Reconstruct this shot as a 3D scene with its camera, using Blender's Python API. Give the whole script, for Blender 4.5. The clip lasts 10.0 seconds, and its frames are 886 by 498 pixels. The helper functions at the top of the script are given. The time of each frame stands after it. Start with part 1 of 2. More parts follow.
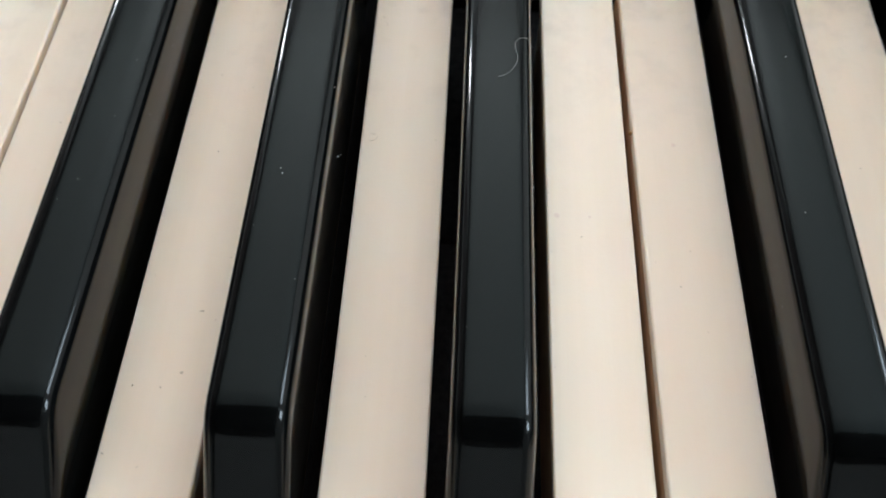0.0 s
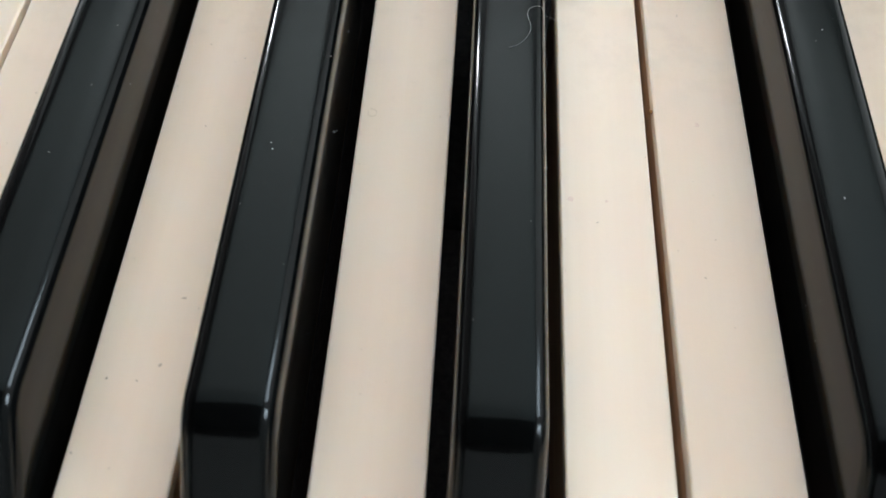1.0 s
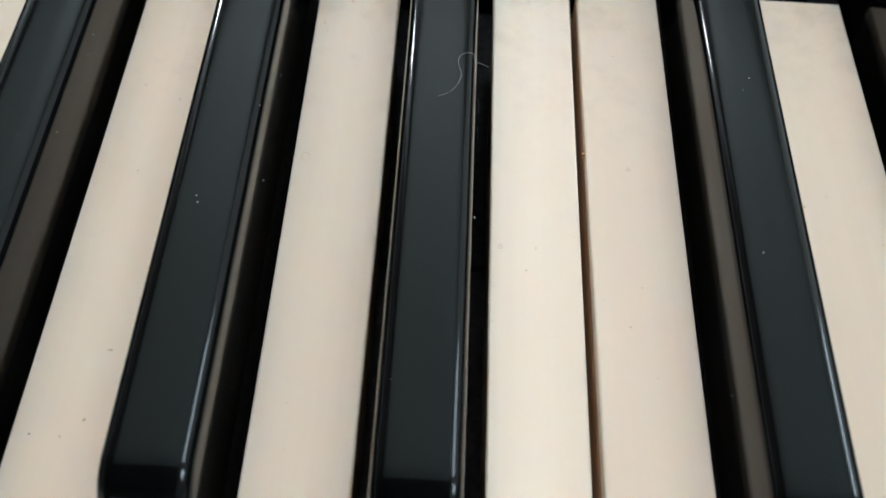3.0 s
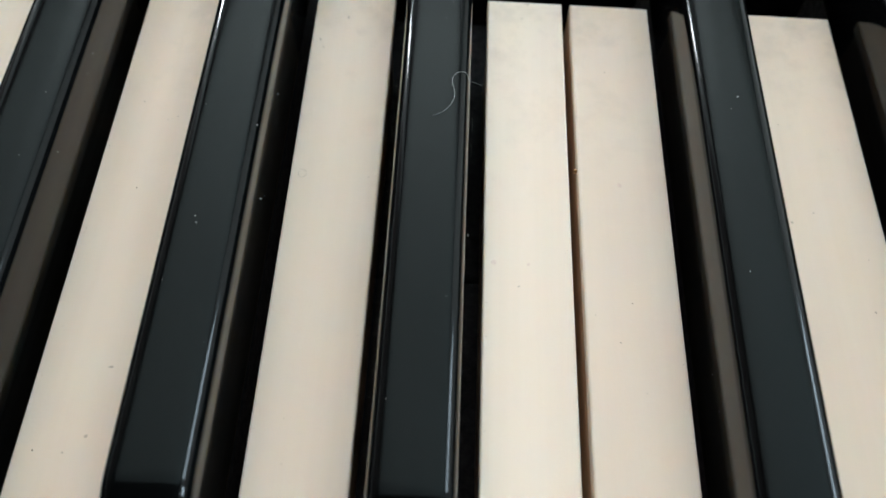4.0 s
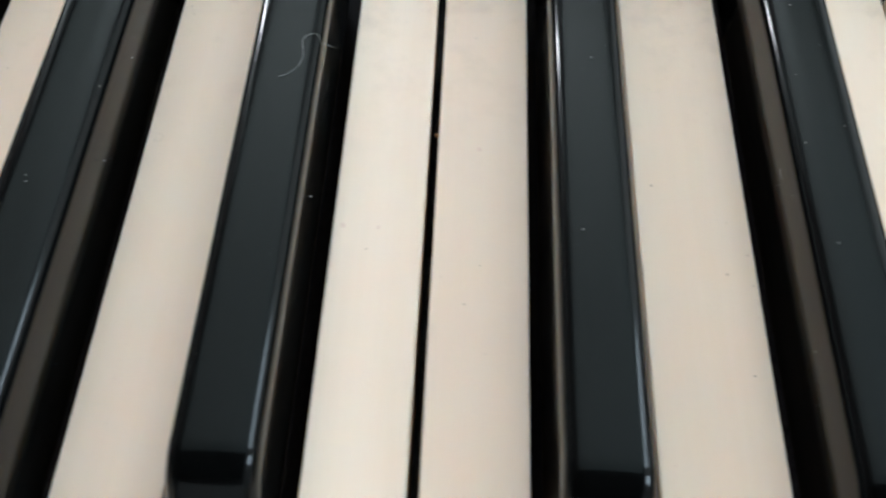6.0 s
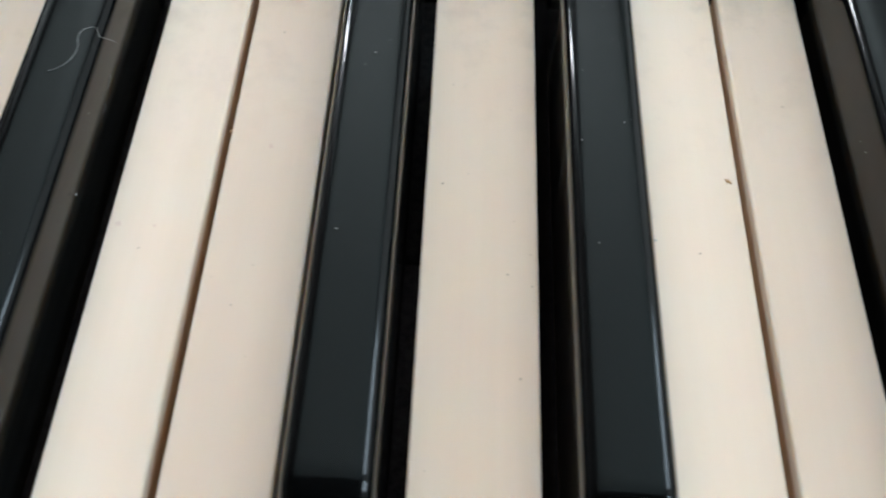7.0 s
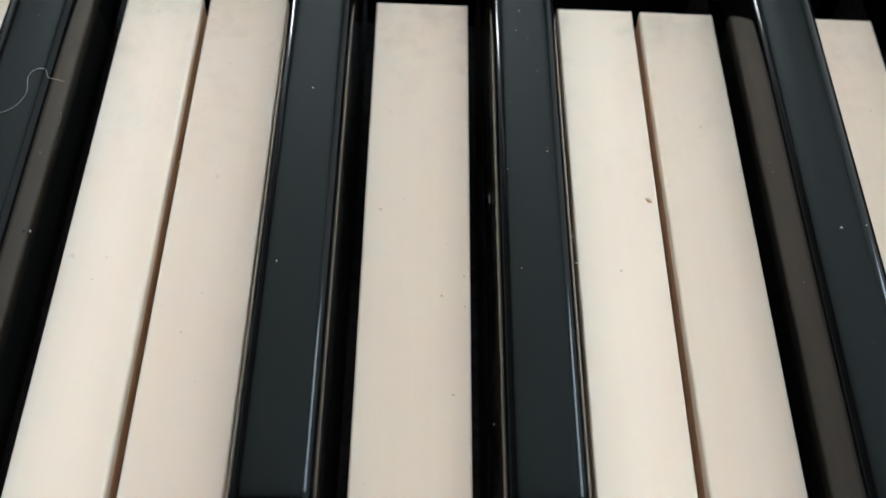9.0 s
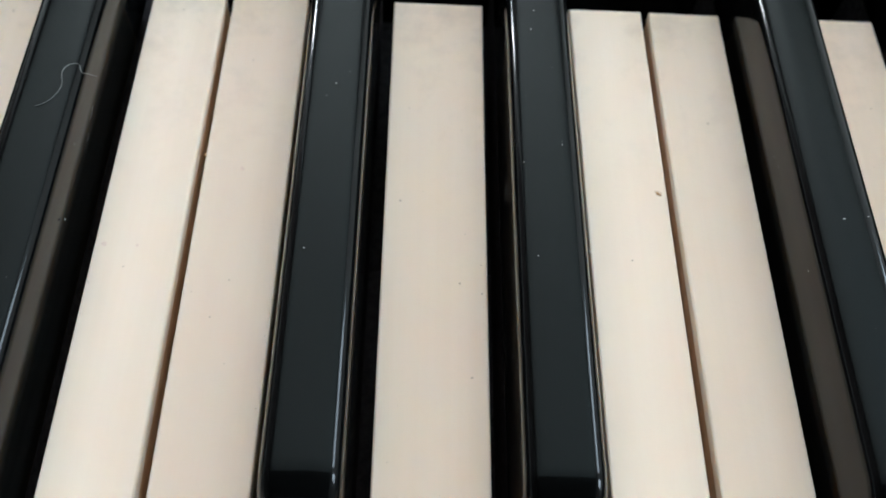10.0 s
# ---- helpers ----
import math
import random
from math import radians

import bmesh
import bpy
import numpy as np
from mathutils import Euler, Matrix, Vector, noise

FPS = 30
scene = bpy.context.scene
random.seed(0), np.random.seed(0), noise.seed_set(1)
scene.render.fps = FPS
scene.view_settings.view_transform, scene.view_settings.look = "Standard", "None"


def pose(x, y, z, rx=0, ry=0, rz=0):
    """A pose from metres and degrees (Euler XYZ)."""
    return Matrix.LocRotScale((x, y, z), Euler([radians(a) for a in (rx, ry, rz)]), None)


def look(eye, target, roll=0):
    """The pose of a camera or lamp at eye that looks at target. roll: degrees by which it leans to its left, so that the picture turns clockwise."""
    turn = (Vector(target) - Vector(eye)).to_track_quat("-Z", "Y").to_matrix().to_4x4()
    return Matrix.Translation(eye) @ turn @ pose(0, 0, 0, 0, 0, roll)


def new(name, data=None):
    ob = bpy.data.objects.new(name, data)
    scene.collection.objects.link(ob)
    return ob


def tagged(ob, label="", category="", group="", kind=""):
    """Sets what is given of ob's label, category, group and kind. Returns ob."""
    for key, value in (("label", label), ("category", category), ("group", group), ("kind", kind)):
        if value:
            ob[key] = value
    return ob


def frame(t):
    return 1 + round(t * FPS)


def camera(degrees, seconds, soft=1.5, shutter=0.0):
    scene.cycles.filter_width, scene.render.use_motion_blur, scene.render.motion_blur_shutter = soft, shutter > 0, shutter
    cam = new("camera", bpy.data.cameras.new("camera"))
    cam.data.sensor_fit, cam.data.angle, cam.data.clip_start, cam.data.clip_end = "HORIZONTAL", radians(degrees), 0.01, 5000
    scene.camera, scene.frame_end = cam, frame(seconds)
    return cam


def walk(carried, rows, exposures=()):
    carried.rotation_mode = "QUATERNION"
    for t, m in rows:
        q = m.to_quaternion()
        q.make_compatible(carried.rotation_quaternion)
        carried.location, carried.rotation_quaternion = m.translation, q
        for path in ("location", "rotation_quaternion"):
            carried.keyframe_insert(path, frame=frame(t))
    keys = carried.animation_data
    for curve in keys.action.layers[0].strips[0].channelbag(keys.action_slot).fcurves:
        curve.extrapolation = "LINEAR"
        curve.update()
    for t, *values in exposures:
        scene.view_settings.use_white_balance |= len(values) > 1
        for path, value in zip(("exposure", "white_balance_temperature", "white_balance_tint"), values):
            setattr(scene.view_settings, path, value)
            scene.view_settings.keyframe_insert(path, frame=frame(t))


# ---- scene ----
cam = camera(52.2, 10.0, soft=1.6, shutter=0.4)
PATH = [
    (0, (-0.02550, -0.12452, 0.10211), (-0.02684, -0.06881, 0.01907), 1.28),
    (0.5, (-0.02604, -0.12117, 0.09615), (-0.02813, -0.06562, 0.01303), 1.22),
    (1, (-0.02576, -0.11957, 0.09374), (-0.02734, -0.06487, 0.01004), 1.73),
    (1.5, (-0.02295, -0.11609, 0.09316), (-0.02398, -0.06223, 0.00891), 2.21),
    (2, (-0.02257, -0.11564, 0.09396), (-0.02273, -0.06235, 0.00934), 3.01),
    (2.5, (-0.02058, -0.11352, 0.09771), (-0.02046, -0.06080, 0.01274), 3.18),
    (3, (-0.01976, -0.11340, 0.09848), (-0.01907, -0.05956, 0.01421), 3.73),
    (4.5, (-0.01901, -0.11152, 0.10310), (-0.01794, -0.05899, 0.01802), 3.90),
    (5, (-0.01729, -0.11326, 0.09944), (-0.01694, -0.06120, 0.01406), 3.00),
    (5.2, (-0.01704, -0.11547, 0.09884), (-0.01674, -0.06220, 0.01421), 3.17),
    (6.3, (0.01052, -0.11337, 0.09933), (0.01057, -0.06053, 0.01443), 2.98),
    (6.5, (0.01547, -0.11170, 0.09848), (0.01581, -0.05976, 0.01303), 3.36),
    (7, (0.02960, -0.11170, 0.09787), (0.03007, -0.05890, 0.01294), 3.40),
    (7.5, (0.03678, -0.10975, 0.10114), (0.03832, -0.05790, 0.01564), 4.09),
    (8, (0.03811, -0.11019, 0.10479), (0.04010, -0.05841, 0.01927), 4.09),
    (8.5, (0.03585, -0.10962, 0.10560), (0.03893, -0.05801, 0.02000), 4.88),
    (9, (0.03422, -0.11063, 0.10751), (0.03767, -0.05964, 0.02155), 4.91),
    (9.5, (0.03337, -0.11246, 0.10875), (0.03710, -0.06093, 0.02313), 5.24),
    (10, (0.03120, -0.11480, 0.11050), (0.03493, -0.06346, 0.02477), 5.37),
]
walk(cam, [(t, look(eye, target, roll)) for t, eye, target, roll in PATH],
     [(0.0, -1.16, 6600, 16), (2.5, -1.14, 6510, 14.5), (4.5, -1.13, 6420, 11.5), (6.5, -1.19, 6420, 15), (8.5, -1.18, 6390, 14), (10.0, -1.18, 6390, 14.5)])
# a phone held a hand's width off: shallow focus
cam.data.dof.use_dof = True
cam.data.dof.focus_distance = 0.118
cam.data.dof.aperture_fstop = 26.0

# ---- light: daylight through the windows of a plain room, the north one added as fill ----
world = bpy.data.worlds.new("daylight")
scene.world = world
world.use_nodes = True
wn = world.node_tree.nodes
sky = wn.new("ShaderNodeTexSky")
sky.sky_type = "NISHITA"
sky.sun_disc = False
sky.sun_elevation = radians(38)
sky.sun_rotation = radians(200)
world.node_tree.links.new(sky.outputs["Color"], wn["Background"].inputs["Color"])
wn["Background"].inputs["Strength"].default_value = 0.10

FLOOR_Z, CEIL_Z = -0.74, 2.30
X0, X1, Y0, Y1 = -2.4, 2.2, -3.0, 2.8          # the room's inner faces
EAST = [(-0.70, -0.20, 0.75, 1.35), (0.20, 1.25, 1.10, 1.75)]   # windows in the wall x = X1: y0, y1, z0, z1
WEST = [(2.36, 2.60, 0.45, 1.00)]             # small window in the wall x = X0
NORTH = [(-1.15, 1.10, 0.35, 1.75)]            # broad window added as fill in the wall y = Y1: x0, x1, z0, z1


def window_lamp(name, place, facing, width, height, watts, colour):
    data = bpy.data.lights.new(name, "AREA")
    data.shape, data.size, data.size_y, data.energy, data.color = "RECTANGLE", width, height, watts, colour
    ob = new(name, data)
    ob.matrix_world = look(place, Vector(place) + Vector(facing))
    return ob


for (y0, y1, z0, z1), at, facing, radiance in ((EAST[0], X1 + 0.10, -1, 56.0), (EAST[1], X1 + 0.10, -1, 36.0), (WEST[0], X0 - 0.10, 1, 170.0)):
    window_lamp("window_daylight", (at, (y0 + y1) / 2, (z0 + z1) / 2), (facing, 0, 0), y1 - y0, z1 - z0,
                radiance * math.pi * (y1 - y0) * (z1 - z0), (0.69, 0.89, 1.0) if facing < 0 else (0.90, 0.96, 0.99))
# added fill along the keys, so the white ones are lit evenly
for x0, x1, z0, z1 in NORTH:
    window_lamp("north_fill", ((x0 + x1) / 2, Y1 + 0.10, (z0 + z1) / 2), (0, -1, 0), x1 - x0, z1 - z0,
                50.0 * math.pi * (x1 - x0) * (z1 - z0), (0.965, 0.965, 0.975))


# ---- materials ----
def material(name, colour, rough=0.5, metal=0.0, spec=0.5):
    m = bpy.data.materials.new(name)
    m.use_nodes = True
    b = m.node_tree.nodes["Principled BSDF"]
    b.inputs["Base Color"].default_value = (*colour, 1)
    b.inputs["Roughness"].default_value = rough
    b.inputs["Metallic"].default_value = metal
    b.inputs["Specular IOR Level"].default_value = spec
    return m, m.node_tree, b


def coords(tree, scale=(1, 1, 1)):
    tc, mp = tree.nodes.new("ShaderNodeTexCoord"), tree.nodes.new("ShaderNodeMapping")
    mp.inputs["Scale"].default_value = scale
    tree.links.new(tc.outputs["Object"], mp.inputs["Vector"])
    return mp.outputs["Vector"]


def noise_tex(tree, vector, scale, detail=3.0, rough=0.55):
    n = tree.nodes.new("ShaderNodeTexNoise")
    n.inputs["Scale"].default_value = scale
    n.inputs["Detail"].default_value = detail
    n.inputs["Roughness"].default_value = rough
    tree.links.new(vector, n.inputs["Vector"])
    return n.outputs["Fac"]


def ramp(tree, value, stops):
    r = tree.nodes.new("ShaderNodeValToRGB")
    el = r.color_ramp.elements
    while len(el) < len(stops):
        el.new(0.5)
    for e, (p, c) in zip(el, stops):
        e.position, e.color = p, (*c, 1) if len(c) == 3 else c
    tree.links.new(value, r.inputs["Fac"])
    return r.outputs["Color"]


def mix(tree, fac, a, b, blend="MIX"):
    m = tree.nodes.new("ShaderNodeMix")
    m.data_type, m.blend_type = "RGBA", blend
    for key, val in ((0, fac), (6, a), (7, b)):
        if isinstance(val, (int, float)):
            m.inputs[key].default_value = val
        elif isinstance(val, tuple):
            m.inputs[key].default_value = (*val, 1)
        else:
            tree.links.new(val, m.inputs[key])
    return m.outputs[2]


def bump(tree, height, bsdf, strength, distance):
    b = tree.nodes.new("ShaderNodeBump")
    b.inputs["Strength"].default_value = strength
    b.inputs["Distance"].default_value = distance
    tree.links.new(height, b.inputs["Height"])
    tree.links.new(b.outputs["Normal"], bsdf.inputs["Normal"])


def ivory_plastic():
    m, t, b = material("ivory_plastic", (0.80, 0.695, 0.595), 0.6, 0, 0.03)
    v = coords(t)
    info = t.nodes.new("ShaderNodeObjectInfo")
    # each key has yellowed a little differently
    tone = ramp(t, info.outputs["Random"], [(0.0, (0.846, 0.695, 0.582)), (0.5, (0.826, 0.698, 0.584)), (1.0, (0.838, 0.688, 0.567))])
    cloud = ramp(t, noise_tex(t, v, 26, 3), [(0.30, (1.0, 0.978, 0.965)), (0.70, (0.975, 1.0, 0.985))])
    col = mix(t, 1.0, tone, cloud, "MULTIPLY")
    # faint streaks of the moulding along the key
    streak = ramp(t, noise_tex(t, coords(t, (900, 14, 900)), 1.0, 2), [(0.35, (0.985, 0.98, 0.97)), (0.65, (1, 1, 1))])
    col = mix(t, 0.7, col, streak, "MULTIPLY")
    # grey grime that fingers do not reach, in loose patches at the rear end of the key
    sep = t.nodes.new("ShaderNodeSeparateXYZ")
    t.links.new(v, sep.inputs[0])
    rear = t.nodes.new("ShaderNodeMapRange")
    rear.inputs["From Min"].default_value, rear.inputs["From Max"].default_value = -0.045, 0.002
    t.links.new(sep.outputs["Y"], rear.inputs["Value"])
    patch = ramp(t, noise_tex(t, v, 160, 5, 0.65), [(0.50, (0, 0, 0)), (0.78, (1, 1, 1))])
    mul = t.nodes.new("ShaderNodeMath")
    mul.operation = "MULTIPLY"
    t.links.new(rear.outputs["Result"], mul.inputs[0])
    t.links.new(patch, mul.inputs[1])
    mul2 = t.nodes.new("ShaderNodeMath")
    mul2.operation = "MULTIPLY"
    mul2.inputs[1].default_value = 0.38
    t.links.new(mul.outputs[0], mul2.inputs[0])
    col = mix(t, mul2.outputs[0], col, (0.42, 0.34, 0.27))
    # pin-prick dirt
    pricks = ramp(t, noise_tex(t, v, 900, 1, 0.4), [(0.80, (0, 0, 0)), (0.83, (0.5, 0.5, 0.5))])
    col = mix(t, pricks, col, (0.30, 0.22, 0.15))
    t.links.new(col, b.inputs["Base Color"])
    rough = ramp(t, noise_tex(t, v, 220, 4), [(0.3, (0.45,) * 3), (0.7, (0.60,) * 3)])
    t.links.new(rough, b.inputs["Roughness"])
    b.inputs["Subsurface Weight"].default_value = 0.60
    b.inputs["Subsurface Radius"].default_value = (1.0, 0.84, 0.66)
    b.inputs["Subsurface Scale"].default_value = 0.0026
    bump(t, noise_tex(t, v, 1500, 2), b, 0.05, 0.0002)
    return m


def black_plastic():
    m, t, b = material("black_plastic", (0.002, 0.002, 0.002), 0.32, 0, 0.01)
    v = coords(t)
    # a film of dust and finger grease
    film = noise_tex(t, v, 110, 5, 0.6)
    col = ramp(t, film, [(0.35, (0.0016, 0.0019, 0.0020)), (0.75, (0.0030, 0.0034, 0.0035))])
    t.links.new(col, b.inputs["Base Color"])
    # polished skin over the moulded plastic
    b.inputs["Coat Weight"].default_value = 1.0
    b.inputs["Coat IOR"].default_value = 1.30
    t.links.new(ramp(t, film, [(0.3, (0.06,) * 3), (0.75, (0.10,) * 3)]), b.inputs["Coat Roughness"])
    bump(t, noise_tex(t, coords(t, (1, 0.35, 1)), 130, 2), b, 0.006, 0.0004)
    t.links.new(b.inputs["Normal"].links[0].from_socket, b.inputs["Coat Normal"])
    return m


def key_wood():
    m, t, b = material("spruce_wood", (0.60, 0.40, 0.23), 0.7)
    grain = noise_tex(t, coords(t, (700, 18, 700)), 1.0, 4)
    t.links.new(ramp(t, grain, [(0.3, (0.52, 0.33, 0.18)), (0.7, (0.68, 0.46, 0.28))]), b.inputs["Base Color"])
    return m


def plain(name, colour, scale, amount, rough, bump_scale=0, bump_dist=0.001):
    m, t, b = material(name, colour, rough)
    v = coords(t)
    lo, hi = tuple(c * (1 - amount) for c in colour), tuple(min(1, c * (1 + amount)) for c in colour)
    t.links.new(ramp(t, noise_tex(t, v, scale, 5, 0.6), [(0.3, lo), (0.7, hi)]), b.inputs["Base Color"])
    if bump_scale:
        bump(t, noise_tex(t, v, bump_scale, 3), b, 0.4, bump_dist)
    return m


IVORY, BLACK, WOOD = ivory_plastic(), black_plastic(), key_wood()
FELT = plain("black_felt", (0.045, 0.041, 0.043), 900, 0.4, 0.95, 2500, 0.0004)
LACQUER = plain("black_lacquer", (0.010, 0.010, 0.011), 60, 0.3, 0.22)
PAINT = plain("wall_paint", (0.50, 0.56, 0.56), 3, 0.05, 0.85, 120, 0.0008)
CEILING = plain("ceiling_paint", (0.41, 0.51, 0.505), 2, 0.04, 0.9, 90, 0.0008)
BOARDS = plain("floor_wood", (0.16, 0.10, 0.06), 6, 0.3, 0.5)
FELT.node_tree.nodes["Principled BSDF"].inputs["Specular IOR Level"].default_value = 0.0
# near-black for the added boards mirrored in the black keys
REFLECT_DARK = plain("dark_reflection_board", (0.022, 0.017, 0.013), 12, 0.35, 0.6)
FRAME = plain("white_gloss_paint", (0.72, 0.72, 0.70), 20, 0.04, 0.4)
LINT = plain("grey_lint", (0.36, 0.36, 0.35), 900, 0.15, 0.9)
DIRT = plain("brown_dirt", (0.30, 0.21, 0.14), 2000, 0.4, 0.85)
TEA = plain("tea_stain", (0.38, 0.20, 0.07), 1500, 0.35, 0.5)
BLUSH = plain("faint_stain", (0.76, 0.59, 0.49), 2500, 0.10, 0.6)
GLASS, gt, gb = material("window_glass", (1, 1, 1), 0.0)
gb.inputs["Transmission Weight"].default_value = 1.0


# ---- building helpers ----
def mesh_object(name, bm, mat, smooth=True):
    low = min((v.co.z for v in bm.verts), default=0.0)
    for e in bm.edges:                           # the foot of every moulded thing is a crisp edge
        e.smooth = not all(v.co.z < low + 1e-6 for v in e.verts)
    me = bpy.data.meshes.new(name)
    bmesh.ops.recalc_face_normals(bm, faces=bm.faces)
    bm.to_mesh(me)
    bm.free()
    if smooth:
        me.polygons.foreach_set("use_smooth", [True] * len(me.polygons))
    me.materials.append(mat)
    return new(name, me)


def part(name, bm, mat, parent, label="", smooth=True):
    ob = mesh_object(name, bm, mat, smooth)
    ob.parent = parent
    if label:
        ob["label"] = label
    return ob


def flat_kept(ob):
    w = ob.modifiers.new("flat_faces", "WEIGHTED_NORMAL")
    w.mode, w.weight, w.keep_sharp = "FACE_AREA", 50, True
    return ob


def box(bm, x0, x1, y0, y1, z0, z1):
    vs = [bm.verts.new(p) for p in ((x0, y0, z0), (x1, y0, z0), (x1, y1, z0), (x0, y1, z0),
                                    (x0, y0, z1), (x1, y0, z1), (x1, y1, z1), (x0, y1, z1))]
    for f in ((0, 3, 2, 1), (4, 5, 6, 7), (0, 1, 5, 4), (1, 2, 6, 5), (2, 3, 7, 6), (3, 0, 4, 7)):
        bm.faces.new([vs[i] for i in f])
    return vs


def box_bm(*b):
    bm = bmesh.new()
    box(bm, *b)
    return bm


def bevelled(bm, width, segments=2, pick=None):
    edges = [e for e in bm.edges if pick is None or pick(e)]
    bmesh.ops.bevel(bm, geom=edges, offset=width, segments=segments, profile=0.5, affect="EDGES")
    return bm


MM = 0.001

# ---- the room ----
T = 0.2


def wall_with_windows(name, start, end, openings, lay):
    """A wall with window openings (u, u, v, v) in order along it; lay(bm, u, u, v, v, near, far) lays a box into it."""
    bm = bmesh.new()
    u = start
    for a, b, c, d in openings:
        lay(bm, u, a, FLOOR_Z, CEIL_Z, 0, T)
        lay(bm, a, b, FLOOR_Z, c, 0, T)
        lay(bm, a, b, d, CEIL_Z, 0, T)
        u = b
    lay(bm, u, end, FLOOR_Z, CEIL_Z, 0, T)
    return tagged(mesh_object(name, bm, PAINT, False), "plain grey painted room wall with window openings", "wall", kind="structure")


def lay_east(bm, u0, u1, v0, v1, near, far):
    box(bm, X1 + near, X1 + far, u0, u1, v0, v1)


def lay_west(bm, u0, u1, v0, v1, near, far):
    box(bm, X0 - far, X0 - near, u0, u1, v0, v1)


def lay_north(bm, u0, u1, v0, v1, near, far):
    box(bm, u0, u1, Y1 + near, Y1 + far, v0, v1)


tagged(mesh_object("ceiling", box_bm(X0 - T, X1 + T, Y0 - T, Y1 + T, CEIL_Z, CEIL_Z + T), CEILING, False), "plain painted ceiling of the room", "ceiling", kind="structure")
tagged(mesh_object("floor", box_bm(X0 - T, X1 + T, Y0 - T, Y1 + T, FLOOR_Z - T, FLOOR_Z), BOARDS, False),
       "dark brown wooden floor of the room", "floor", kind="structure")
tagged(mesh_object("wall_south", box_bm(X0 - T, X1 + T, Y0 - T, Y0, FLOOR_Z, CEIL_Z), PAINT, False), "plain grey painted room wall", "wall", kind="structure")
wall_with_windows("wall_west", Y0, Y1, WEST, lay_west)
wall_with_windows("wall_north", X0 - T, X1 + T, NORTH, lay_north)
wall_with_windows("wall_east", Y0, Y1, EAST, lay_east)


def window(name, opening, bar):
    """Frame and pane in an opening (u, u, v, v); bar(bm, u, u, v, v, near, far) lays a box into it."""
    u0, u1, v0, v1 = opening
    root = tagged(new(name), "unseen white painted window frame with clear glass", "window", kind="structure")
    w = 0.045
    bm = bmesh.new()
    for q in ((u0, u0 + w, v0, v1), (u1 - w, u1, v0, v1), (u0 + w, u1 - w, v0, v0 + w), (u0 + w, u1 - w, v1 - w, v1)):
        bar(bm, *q, 0.13, 0.18)
    part("window_frame", bm, FRAME, root, smooth=False)
    bm = bmesh.new()
    bar(bm, u0 + w, u1 - w, v0 + w, v1 - w, 0.150, 0.154)
    pane = part("pane", bm, GLASS, root, "clear window glass", smooth=False)
    pane.visible_shadow = False


for n, (opening, lay) in enumerate(((EAST[0], lay_east), (EAST[1], lay_east), (WEST[0], lay_west), (NORTH[0], lay_north))):
    window(f"window_{n + 1}", opening, lay)

# unseen dark boards, added so the black keys' noses and left edges reflect dark
bm = bmesh.new()
box(bm, X0 + 0.001, X1 - 0.001, Y0 + 0.001, -0.35, CEIL_Z - 0.035, CEIL_Z - 0.001)
box(bm, X0 + 0.001, -1.90, -0.349, Y1 - 0.001, CEIL_Z - 0.035, CEIL_Z - 0.001)
box(bm, X0 + 0.001, X0 + 0.036, Y0 + 0.037, 2.0, 0.30, CEIL_Z - 0.036)
box(bm, X0 + 0.001, X1 - 0.001, Y0 + 0.001, Y0 + 0.036, 1.45, CEIL_Z - 0.036)
tagged(mesh_object("reflection_boards", bm, REFLECT_DARK, False), "unseen dark boards added to darken reflections in the black keys", "boarding", kind="structure")

# ---- the keyboard's case ----
# keys: z = 0 is the playing surface of the white keys, y = 0 their rear ends, x = 0 the gap between b and c
case = tagged(new("keyboard_case"), "black lacquered piano case holding the row of keys", "piano")
case.location = (0, 0, FLOOR_Z)


def case_part(name, x0, x1, y0, y1, z0, z1, mat=LACQUER, label=""):
    bm = bevelled(box_bm(x0 * MM, x1 * MM, y0 * MM, y1 * MM, z0 * MM - FLOOR_Z, z1 * MM - FLOOR_Z), 0.0015, 2)
    return flat_kept(part(name, bm, mat, case, label))


case_part("keybed", -205, 205, -175, 330, -62, -30)
case_part("key_slip", -205, 205, -175, -158, -29.9, -10)
case_part("cheek_block", -205, -168, -157.9, 70, -29.9, 16)
case_part("cheek_block", 168, 205, -157.9, 70, -29.9, 16)
case_part("back_rail", -167.9, 167.9, 18, 24, -29.9, -1.5)
# unseen board, added at a height that shades the white keys' rear ends
case_part("shading_name_board", -167.9, 167.9, 24.1, 70, -29.9, 10.0)
case_part("lower_panel", -205, 205, 60, 330, -740, -62.1)
case_part("leg", -200, -165, -165, -130, -740, -62.1)
case_part("leg", 165, 200, -165, -130, -740, -62.1)
felt = tagged(new("key_felt"), "black felt strips lying under the piano keys", "felt")
felt.location = (0, 0, -0.0298)
for name, y0, y1 in (("front_strip", -150, -101), ("middle_strip", -100.8, -40), ("rear_strip", -39.8, 17.5)):
    part(name, bevelled(box_bm(-0.1675, 0.1675, y0 * MM, y1 * MM, 0, 0.0083), 0.001, 1), FELT, felt)

# ---- the white keys ----
HEAD_FRONT, HEAD_REAR = -148.0, -99.8
CAP = 1.9                                       # depth of the moulded cap


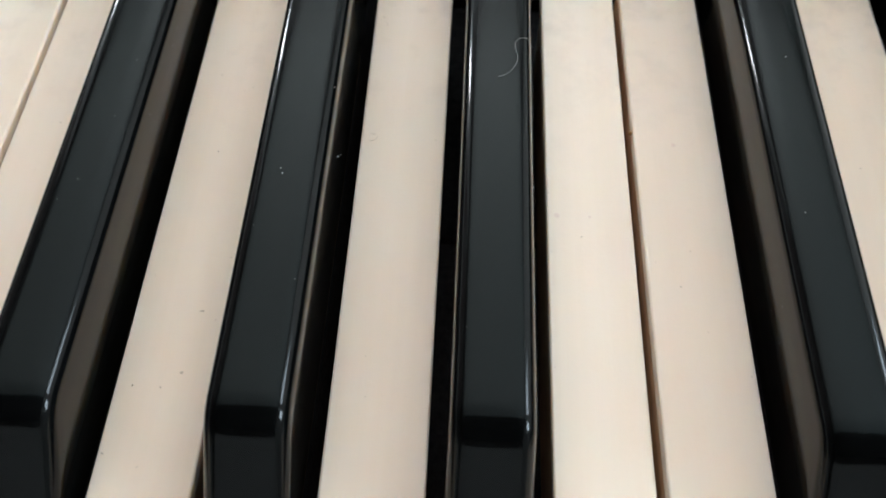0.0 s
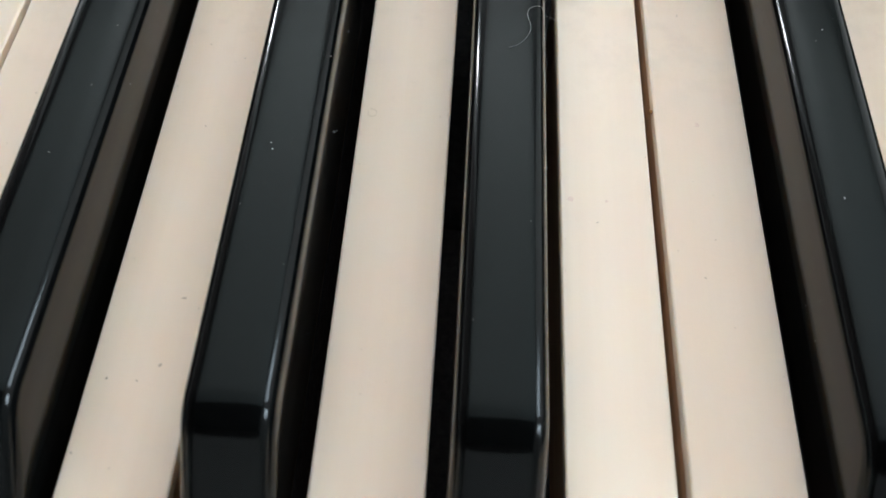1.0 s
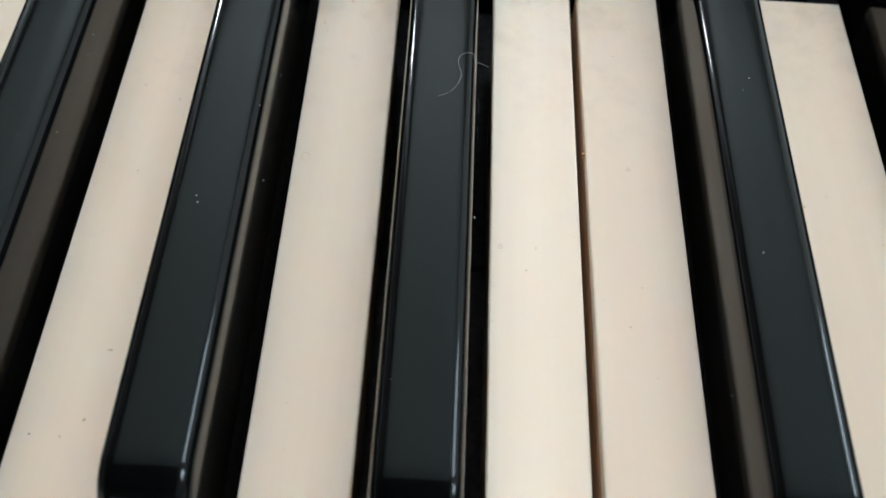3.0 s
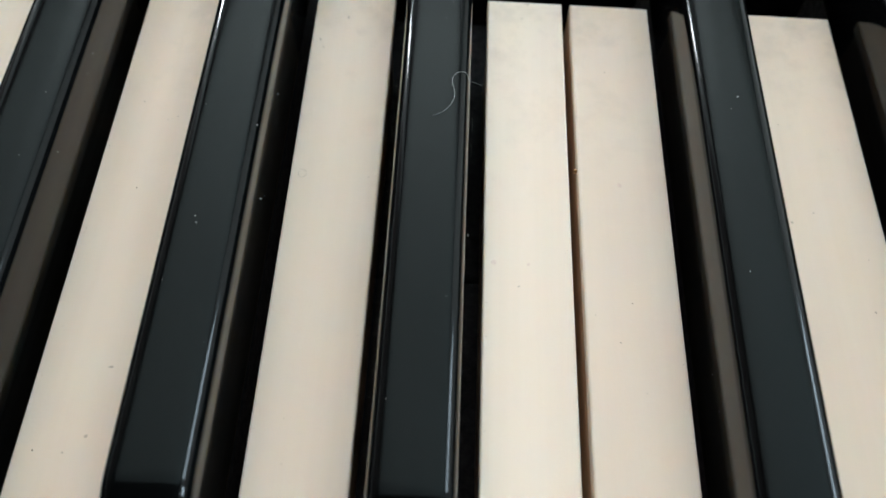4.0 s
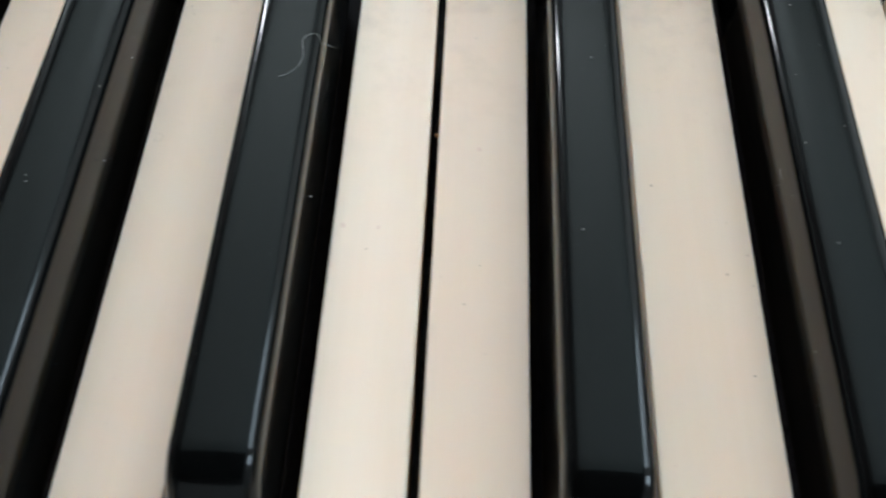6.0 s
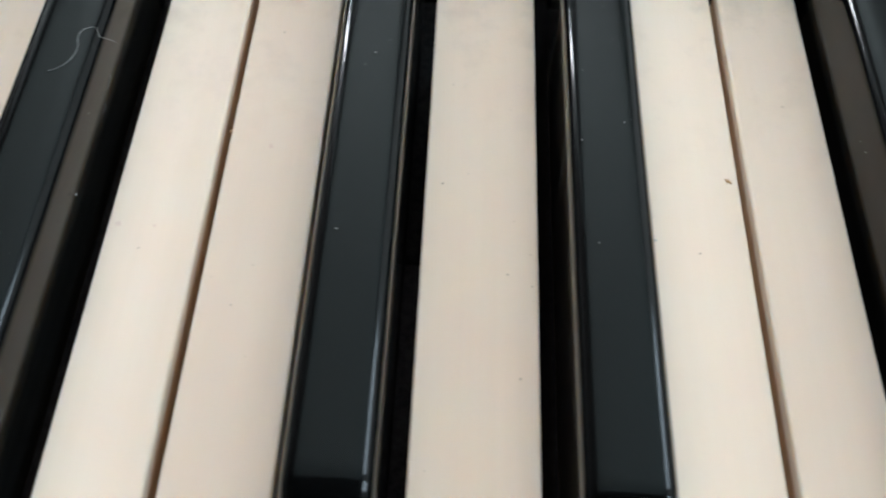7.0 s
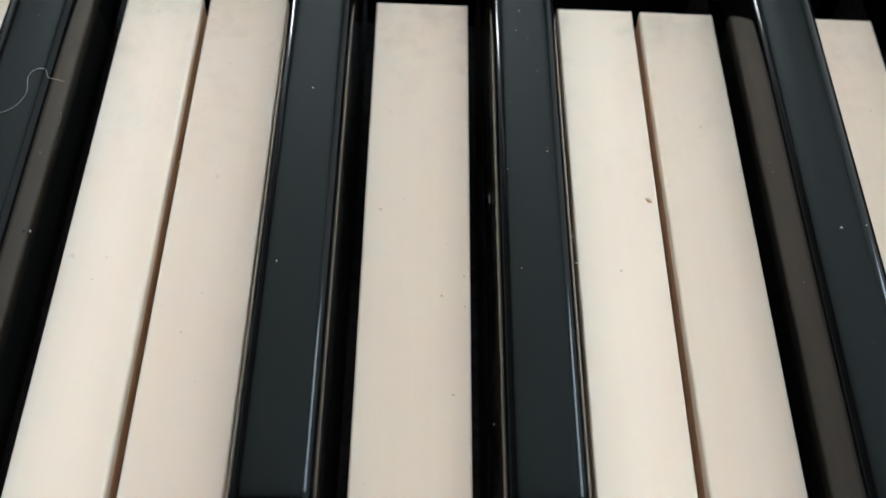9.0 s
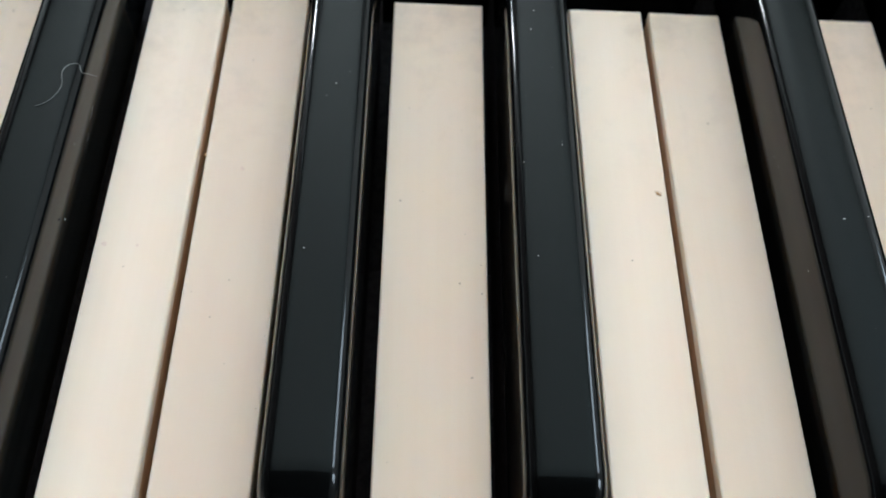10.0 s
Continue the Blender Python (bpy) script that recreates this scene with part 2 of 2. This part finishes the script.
def white_outline(hx0, hx1, tx0, tx1, left=0.0, right=0.0, ends=0.0):
    hx0, hx1, tx0, tx1 = hx0 + left, hx1 - right, tx0 + left, tx1 - right
    pts = [(hx0, HEAD_FRONT + ends), (hx1, HEAD_FRONT + ends)]
    pts += [(hx1, HEAD_REAR - ends), (tx1, HEAD_REAR - ends)] if tx1 < hx1 - 0.5 else []
    pts += [(tx1, -ends), (tx0, -ends)]
    pts += [(tx0, HEAD_REAR - ends), (hx0, HEAD_REAR - ends)] if tx0 > hx0 + 0.5 else []
    return pts


def prism(pts, z0, z1):
    bm = bmesh.new()
    lo = [bm.verts.new((x * MM, y * MM, z0 * MM)) for x, y in pts]
    hi = [bm.verts.new((x * MM, y * MM, z1 * MM)) for x, y in pts]
    bm.faces.new(hi)
    bm.faces.new(lo[::-1])
    for i in range(len(pts)):
        j = (i + 1) % len(pts)
        bm.faces.new((lo[i], lo[j], hi[j], hi[i]))
    return bm


def white_key(hx0, hx1, tx0, tx1, lift, lean):
    """One white key: head from hx0 to hx1, tail from tx0 to tx1 (mm)."""
    key = tagged(new("white_key"), "ivory-coloured plastic white piano key, slightly grimy", "piano key", group="white keys")
    key.location = (0, 0, -21.5 * MM)
    bm = prism(white_outline(hx0, hx1, tx0, tx1), -CAP, 0)
    # more rounded where two white keys meet, crisper elsewhere
    seams = [h for h, t in ((hx0, tx0), (hx1, tx1)) if abs(h - t) < 0.5]
    bevelled(bm, 0.42 * MM, 4, lambda e: any(all(v.co.z > -0.0001 and abs(v.co.x - h * MM) < 1e-5 for v in e.verts) for h in seams))
    bevelled(bm, 0.30 * MM, 3, lambda e: all(v.co.z > -0.0001 for v in e.verts) and len(e.link_faces) == 2 and e.calc_face_angle() > 1.0)
    for v in bm.verts:
        v.co.z += 21.5 * MM
    cap = flat_kept(part("key_cap", bm, IVORY, key, "yellowed ivory plastic key cap"))
    # the wood is flush with the cap where two white keys meet
    left, right = (0.04 if abs(h - t) < 0.5 else 0.8 for h, t in ((hx0, tx0), (hx1, tx1)))
    bm = prism(white_outline(hx0, hx1, tx0, tx1, left, right, 0.25), 0, 21.5 - CAP - 0.02)
    part("key_stick", bm, WOOD, key, "pale brown wooden key stick", smooth=False)
    key.location.z += lift * MM
    key.rotation_euler = (0, radians(lean), 0)
    return key


# one row per white key: head edges, tail edges
WHITE = [
    (-163.9, -141.4, -163.9, -150.6), (-140.4, -117.9, -136.1, -122.1), (-116.9, -92.4, -107.6, -92.4),
    (-91.4, -70.5, -91.4, -80.4), (-69.5, -47.2, -66.6, -54.6), (-46.2, -24.0, -40.1, -27.7), (-23.0, -0.98, -12.9, -0.98),
    (0.34, 22.9, 0.34, 12.85), (23.9, 46.4, 27.35, 42.3), (47.4, 69.6, 57.2, 69.6),
    (71.0, 93.1, 71.0, 83.1), (94.1, 116.6, 97.4, 110.0), (117.6, 140.1, 124.3, 136.8), (141.1, 163.5, 151.2, 163.5),
]
rnd = random.Random(4)
for row in WHITE:
    white_key(*row, rnd.uniform(-0.02, 0.02), rnd.uniform(-0.04, 0.04))

# ---- the black keys ----
TOP, REAR, FLARE, HALF = 11.6, 16.0, 0.022, 5.15
EDGE, NOSE, SLOPE = 2.2, 7.0, 46.0              # radius along the sides, radius of the nose, steepness of the front
NOSE_Y = -83.2                                  # where the flat top ends
CROWN = 11.0                                    # the top bends down gently towards its sides: degrees where the rounding begins


def black_side(z):
    """Half width of a black key at the height z."""
    return HALF + FLARE * (TOP - z)


def black_profile():
    """The key seen from the side, rear to front: y, z and the outward tilt in degrees."""
    rows = [(REAR, TOP - 1.6, -75.0), (REAR - 0.45, TOP - 0.5, -45.0), (REAR - 1.6, TOP, 0.0)]
    rows += [(y, TOP, 0.0) for y in (8.0, -6.0, -20.0, -34.0, -48.0, -60.0, -70.0, -77.0, -80.5)]
    for k in range(13):
        a = radians(SLOPE) * k / 12
        rows.append((NOSE_Y - NOSE * math.sin(a), TOP - NOSE * (1 - math.cos(a)), math.degrees(a)))
    y, z, a = rows[-1]
    for k in range(1, 7):                       # the front face, a little hollow towards its foot
        d = (z + 1.0) * k / 6
        rows.append((y - d / math.tan(radians(SLOPE)) - 0.5 * (k / 6) ** 2, z - d, SLOPE - 6.0 * k / 6))
    return rows


def black_section(y, z, tilt):
    """Points across the key at one row of the profile, from the left foot over the top to the right foot."""
    a = radians(tilt)
    ny, nz = -math.sin(a), math.cos(a)
    flat = black_side(z - EDGE * nz) - EDGE
    right = []
    for k in range(10):                         # the gently domed top
        u = k / 10
        fall = flat * math.tan(radians(CROWN)) * 0.25 * u ** 4
        right.append((flat * u, y - ny * fall, z - nz * fall))
    fall0 = flat * math.tan(radians(CROWN)) * 0.25
    for k in range(11):                         # the rounded edge
        f = radians(CROWN + (85.8 - CROWN) * k / 10)
        drop = fall0 + EDGE * (math.cos(radians(CROWN)) - math.cos(f))
        right.append((flat + EDGE * (math.sin(f) - math.sin(radians(CROWN))), y - ny * drop, z - nz * drop))
    x1, y1, z1 = right[-1]
    for k in range(1, 5):                       # the side down to the foot
        zz = z1 + (-4.0 - z1) * k / 4
        right.append((x1 + FLARE * (z1 - zz), y1, zz))
    return [(-x, yy, zz) for x, yy, zz in right[:0:-1]] + right


def black_cap():
    bm = bmesh.new()
    rings = [[bm.verts.new((x * MM, y * MM, (z + 21.5) * MM)) for x, y, z in black_section(*row)] for row in black_profile()]
    for r, q in zip(rings, rings[1:]):
        for i in range(len(r) - 1):
            bm.faces.new((r[i], r[i + 1], q[i + 1], q[i]))
    bm.faces.new(rings[0])
    bm.faces.new(rings[-1][::-1])
    for r, q in zip(rings, rings[1:]):
        bm.faces.new((r[0], q[0], q[-1], r[-1]))
    return bm


def black_key(cx, lean):
    key = tagged(new("black_key"), "glossy black plastic piano key with dust specks", "piano key", group="black keys")
    key.location = (cx * MM, 0, -21.5 * MM)
    part("key_cap", black_cap(), BLACK, key, "glossy black rounded key cap")
    bm = box_bm(-4.8 * MM, 4.8 * MM, -96 * MM, (REAR - 0.5) * MM, 0, (21.5 - 4.02) * MM)
    part("key_stick", bm, FELT, key, "blackened wooden key stick", smooth=False)
    key.rotation_euler = (0, radians(lean), 0)
    return key


for cx in (-143.4, -114.9, -73.35, -47.45, -20.6, 19.75, 49.8, 89.6, 117.4, 144.1):
    black_key(cx, rnd.uniform(-0.15, 0.15))

# ---- lint, dust and stains ----
def fibre(name, pts, radius, mat, label, category, group=""):
    cu = bpy.data.curves.new(name, "CURVE")
    cu.dimensions, cu.bevel_depth, cu.bevel_resolution, cu.resolution_u = "3D", radius * MM, 1, 6
    sp = cu.splines.new("NURBS")
    sp.points.add(len(pts) - 1)
    for p, (x, y, z) in zip(sp.points, pts):
        p.co = (x * MM, y * MM, z * MM, 1)
    sp.use_endpoint_u, sp.order_u = True, 3
    cu.materials.append(mat)
    return tagged(new(name, cu), label, category, group=group)


Z = TOP + 0.09
fibre("hair", [(-20.6, -34.8, Z), (-19.5, -34.5, Z), (-18.1, -32.7, Z + 0.1), (-17.7, -30.7, Z + 0.1), (-18.4, -28.9, Z + 0.1), (-17.9, -27.2, Z + 0.1),
               (-16.3, -26.6, TOP - 0.1), (-16.0, -28.3, TOP - 0.3), (-15.2, -27.7, TOP - 1.0), (-14.2, -27.7, TOP - 1.6)],
      0.023, LINT, "curled pale grey fibre lying across a black key", "hair")


def speck(bm, x, y, z, r, rng, flat=0.5):
    s = bmesh.ops.create_icosphere(bm, subdivisions=1, radius=r * MM)
    k, a = rng.uniform(0.7, 1.5), rng.uniform(0, 3.14)
    for v in s["verts"]:
        px, py = v.co.x * k, v.co.y / k
        v.co = Vector((px * math.cos(a) - py * math.sin(a) + x * MM, px * math.sin(a) + py * math.cos(a) + y * MM, v.co.z * flat + z * MM))


rng = random.Random(11)
bm = bmesh.new()
for x, y, r in ((-48.2, -51.7, 0.10), (-47.9, -52.6, 0.11), (17.9, -55.4, 0.11), (20.1, -28.0, 0.12), (-42.9, -37.3, 0.10), (47.7, -55.5, 0.09),
                (46.4, -40.7, 0.10), (89.1, -48.3, 0.20), (92.5, -47.8, 0.12), (48.4, -16.0, 0.12), (51.8, -37.6, 0.10), (49.0, -12.1, 0.12)):
    speck(bm, x, y - 0.65, TOP + 0.03, r, rng)
for cx in (-73.2, -47.4, -20.65, 19.35, 49.8, 89.6):
    for _ in range(5):
        speck(bm, cx + rng.uniform(-3.4, 3.4), rng.uniform(-80, 8), TOP + 0.02, rng.uniform(0.03, 0.06), rng)
    for _ in range(12):
        side, drop = rng.choice((-1, 1)), rng.uniform(2.2, 9)
        speck(bm, cx + side * (black_side(TOP - drop) + 0.03), rng.uniform(-75, 5), TOP - drop, rng.uniform(0.03, 0.07), rng, 1.0)
for cx, side, y, z, r in ((-20.6, 1, -49.2, 5.6, 0.16), (-47.45, 1, -45.5, 6.0, 0.14), (-47.45, 1, -28.5, 7.0, 0.12), (49.8, 1, -53.5, 8.6, 0.15), (49.8, 1, -49.0, 7.6, 0.13)):
    speck(bm, cx + side * (black_side(z) + 0.05), y, z, r, rng, 1.0)
tagged(mesh_object("dust", bm, LINT), "pale dust specks scattered over the black keys", "dust", kind="stuff")

for cx, side, y, z, length in ((-20.6, 1, -30.2, 6.4, 2.4), (-20.6, 1, -34.4, 5.6, 1.5), (49.8, -1, -42.5, 7.6, 1.7), (49.8, 1, -47.5, 8.2, 2.6)):
    x = cx + side * (black_side(z) + 0.06)
    fibre("lint", [(x, y, z), (x + 0.3 * side, y - 0.5 * length, z - 0.3), (x + 0.05 * side, y - length, z - 0.1)], 0.014, LINT,
          "short pale lint thread on a black key's side", "lint", "lint threads")

fibre("hair", [(-38.9, -35.9, 0.03), (-38.0, -36.0, 0.05), (-37.7, -36.8, 0.05), (-38.4, -37.5, 0.05), (-39.1, -37.0, 0.04), (-38.9, -36.3, 0.03)],
      0.014, DIRT, "tiny brown curled hair lying on a white key", "hair")

bm = bmesh.new()
for x, y, r in ((-57.5, -27.6, 0.13), (-60.6, -40.6, 0.15), (-64.4, -78.1, 0.18), (6.55, -54.7, 0.12), (33.0, -38.8, 0.11), (30.5, -23.0, 0.12),
                (-38.1, -12.4, 0.14), (-38.7, -10.7, 0.16), (-29.1, -36.7, 0.10), (-55.8, -30.2, 0.11), (-55.9, -68.5, 0.09), (41.4, -51.1, 0.13), (41.5, -55.7, 0.15), (5.15, -14.4, 0.13)):
    speck(bm, x, y, 0.01, 0.75 * r, rng, 0.25)
for x0, x1 in ((-66, -55.5), (-39.5, -28.2), (-12.4, -1.6), (1.2, 12.3), (28, 41.8), (57.8, 69.2), (71.5, 82.6), (98.5, 109.5)):
    for _ in range(4):
        speck(bm, rng.uniform(x0, x1), -90 * rng.random() ** 1.7, 0.005, rng.uniform(0.010, 0.025), rng, 0.25)
    for _ in range(14):
        speck(bm, rng.choice((x0, x1)) + rng.uniform(-0.3, 0.3), rng.uniform(-75, -2), -0.01, rng.uniform(0.02, 0.06), rng, 0.3)
tagged(mesh_object("dirt", bm, DIRT), "tiny brown dirt specks scattered over the white keys", "dirt", kind="stuff")

bm = bmesh.new()
for dx, dy, r in ((0.0, 0.0, 0.34), (0.30, -0.25, 0.24), (-0.28, 0.30, 0.20), (0.10, 0.42, 0.14), (0.42, 0.16, 0.15), (-0.18, -0.40, 0.12)):
    speck(bm, 68.2 + dx, -37.8 + dy, 0.03, r, rng, 0.16)
tagged(mesh_object("stain", bm, TEA), "small tea-brown crusted stain on a white key", "stain")
for x, y, r in ((-11.5, -49.5, 0.42), (-6.9, -49.6, 0.24), (6.05, -35.8, 0.36)):
    ring = [(6.2832 * k / 14, r * rng.uniform(0.75, 1.1)) for k in range(14)]
    bm = prism([(x + q * math.cos(a), y + q * math.sin(a)) for a, q in ring], -0.03, 0.008)
    tagged(mesh_object("stain", bm, BLUSH, False), "faint pinkish blot dried on a white key", "stain", group="faint blots")
bm = bmesh.new()
speck(bm, 0.1, -33.0, -0.9, 0.32, rng, 1.2)
tagged(mesh_object("crumb", bm, TEA), "light brown crumb stuck between two white keys", "crumb")
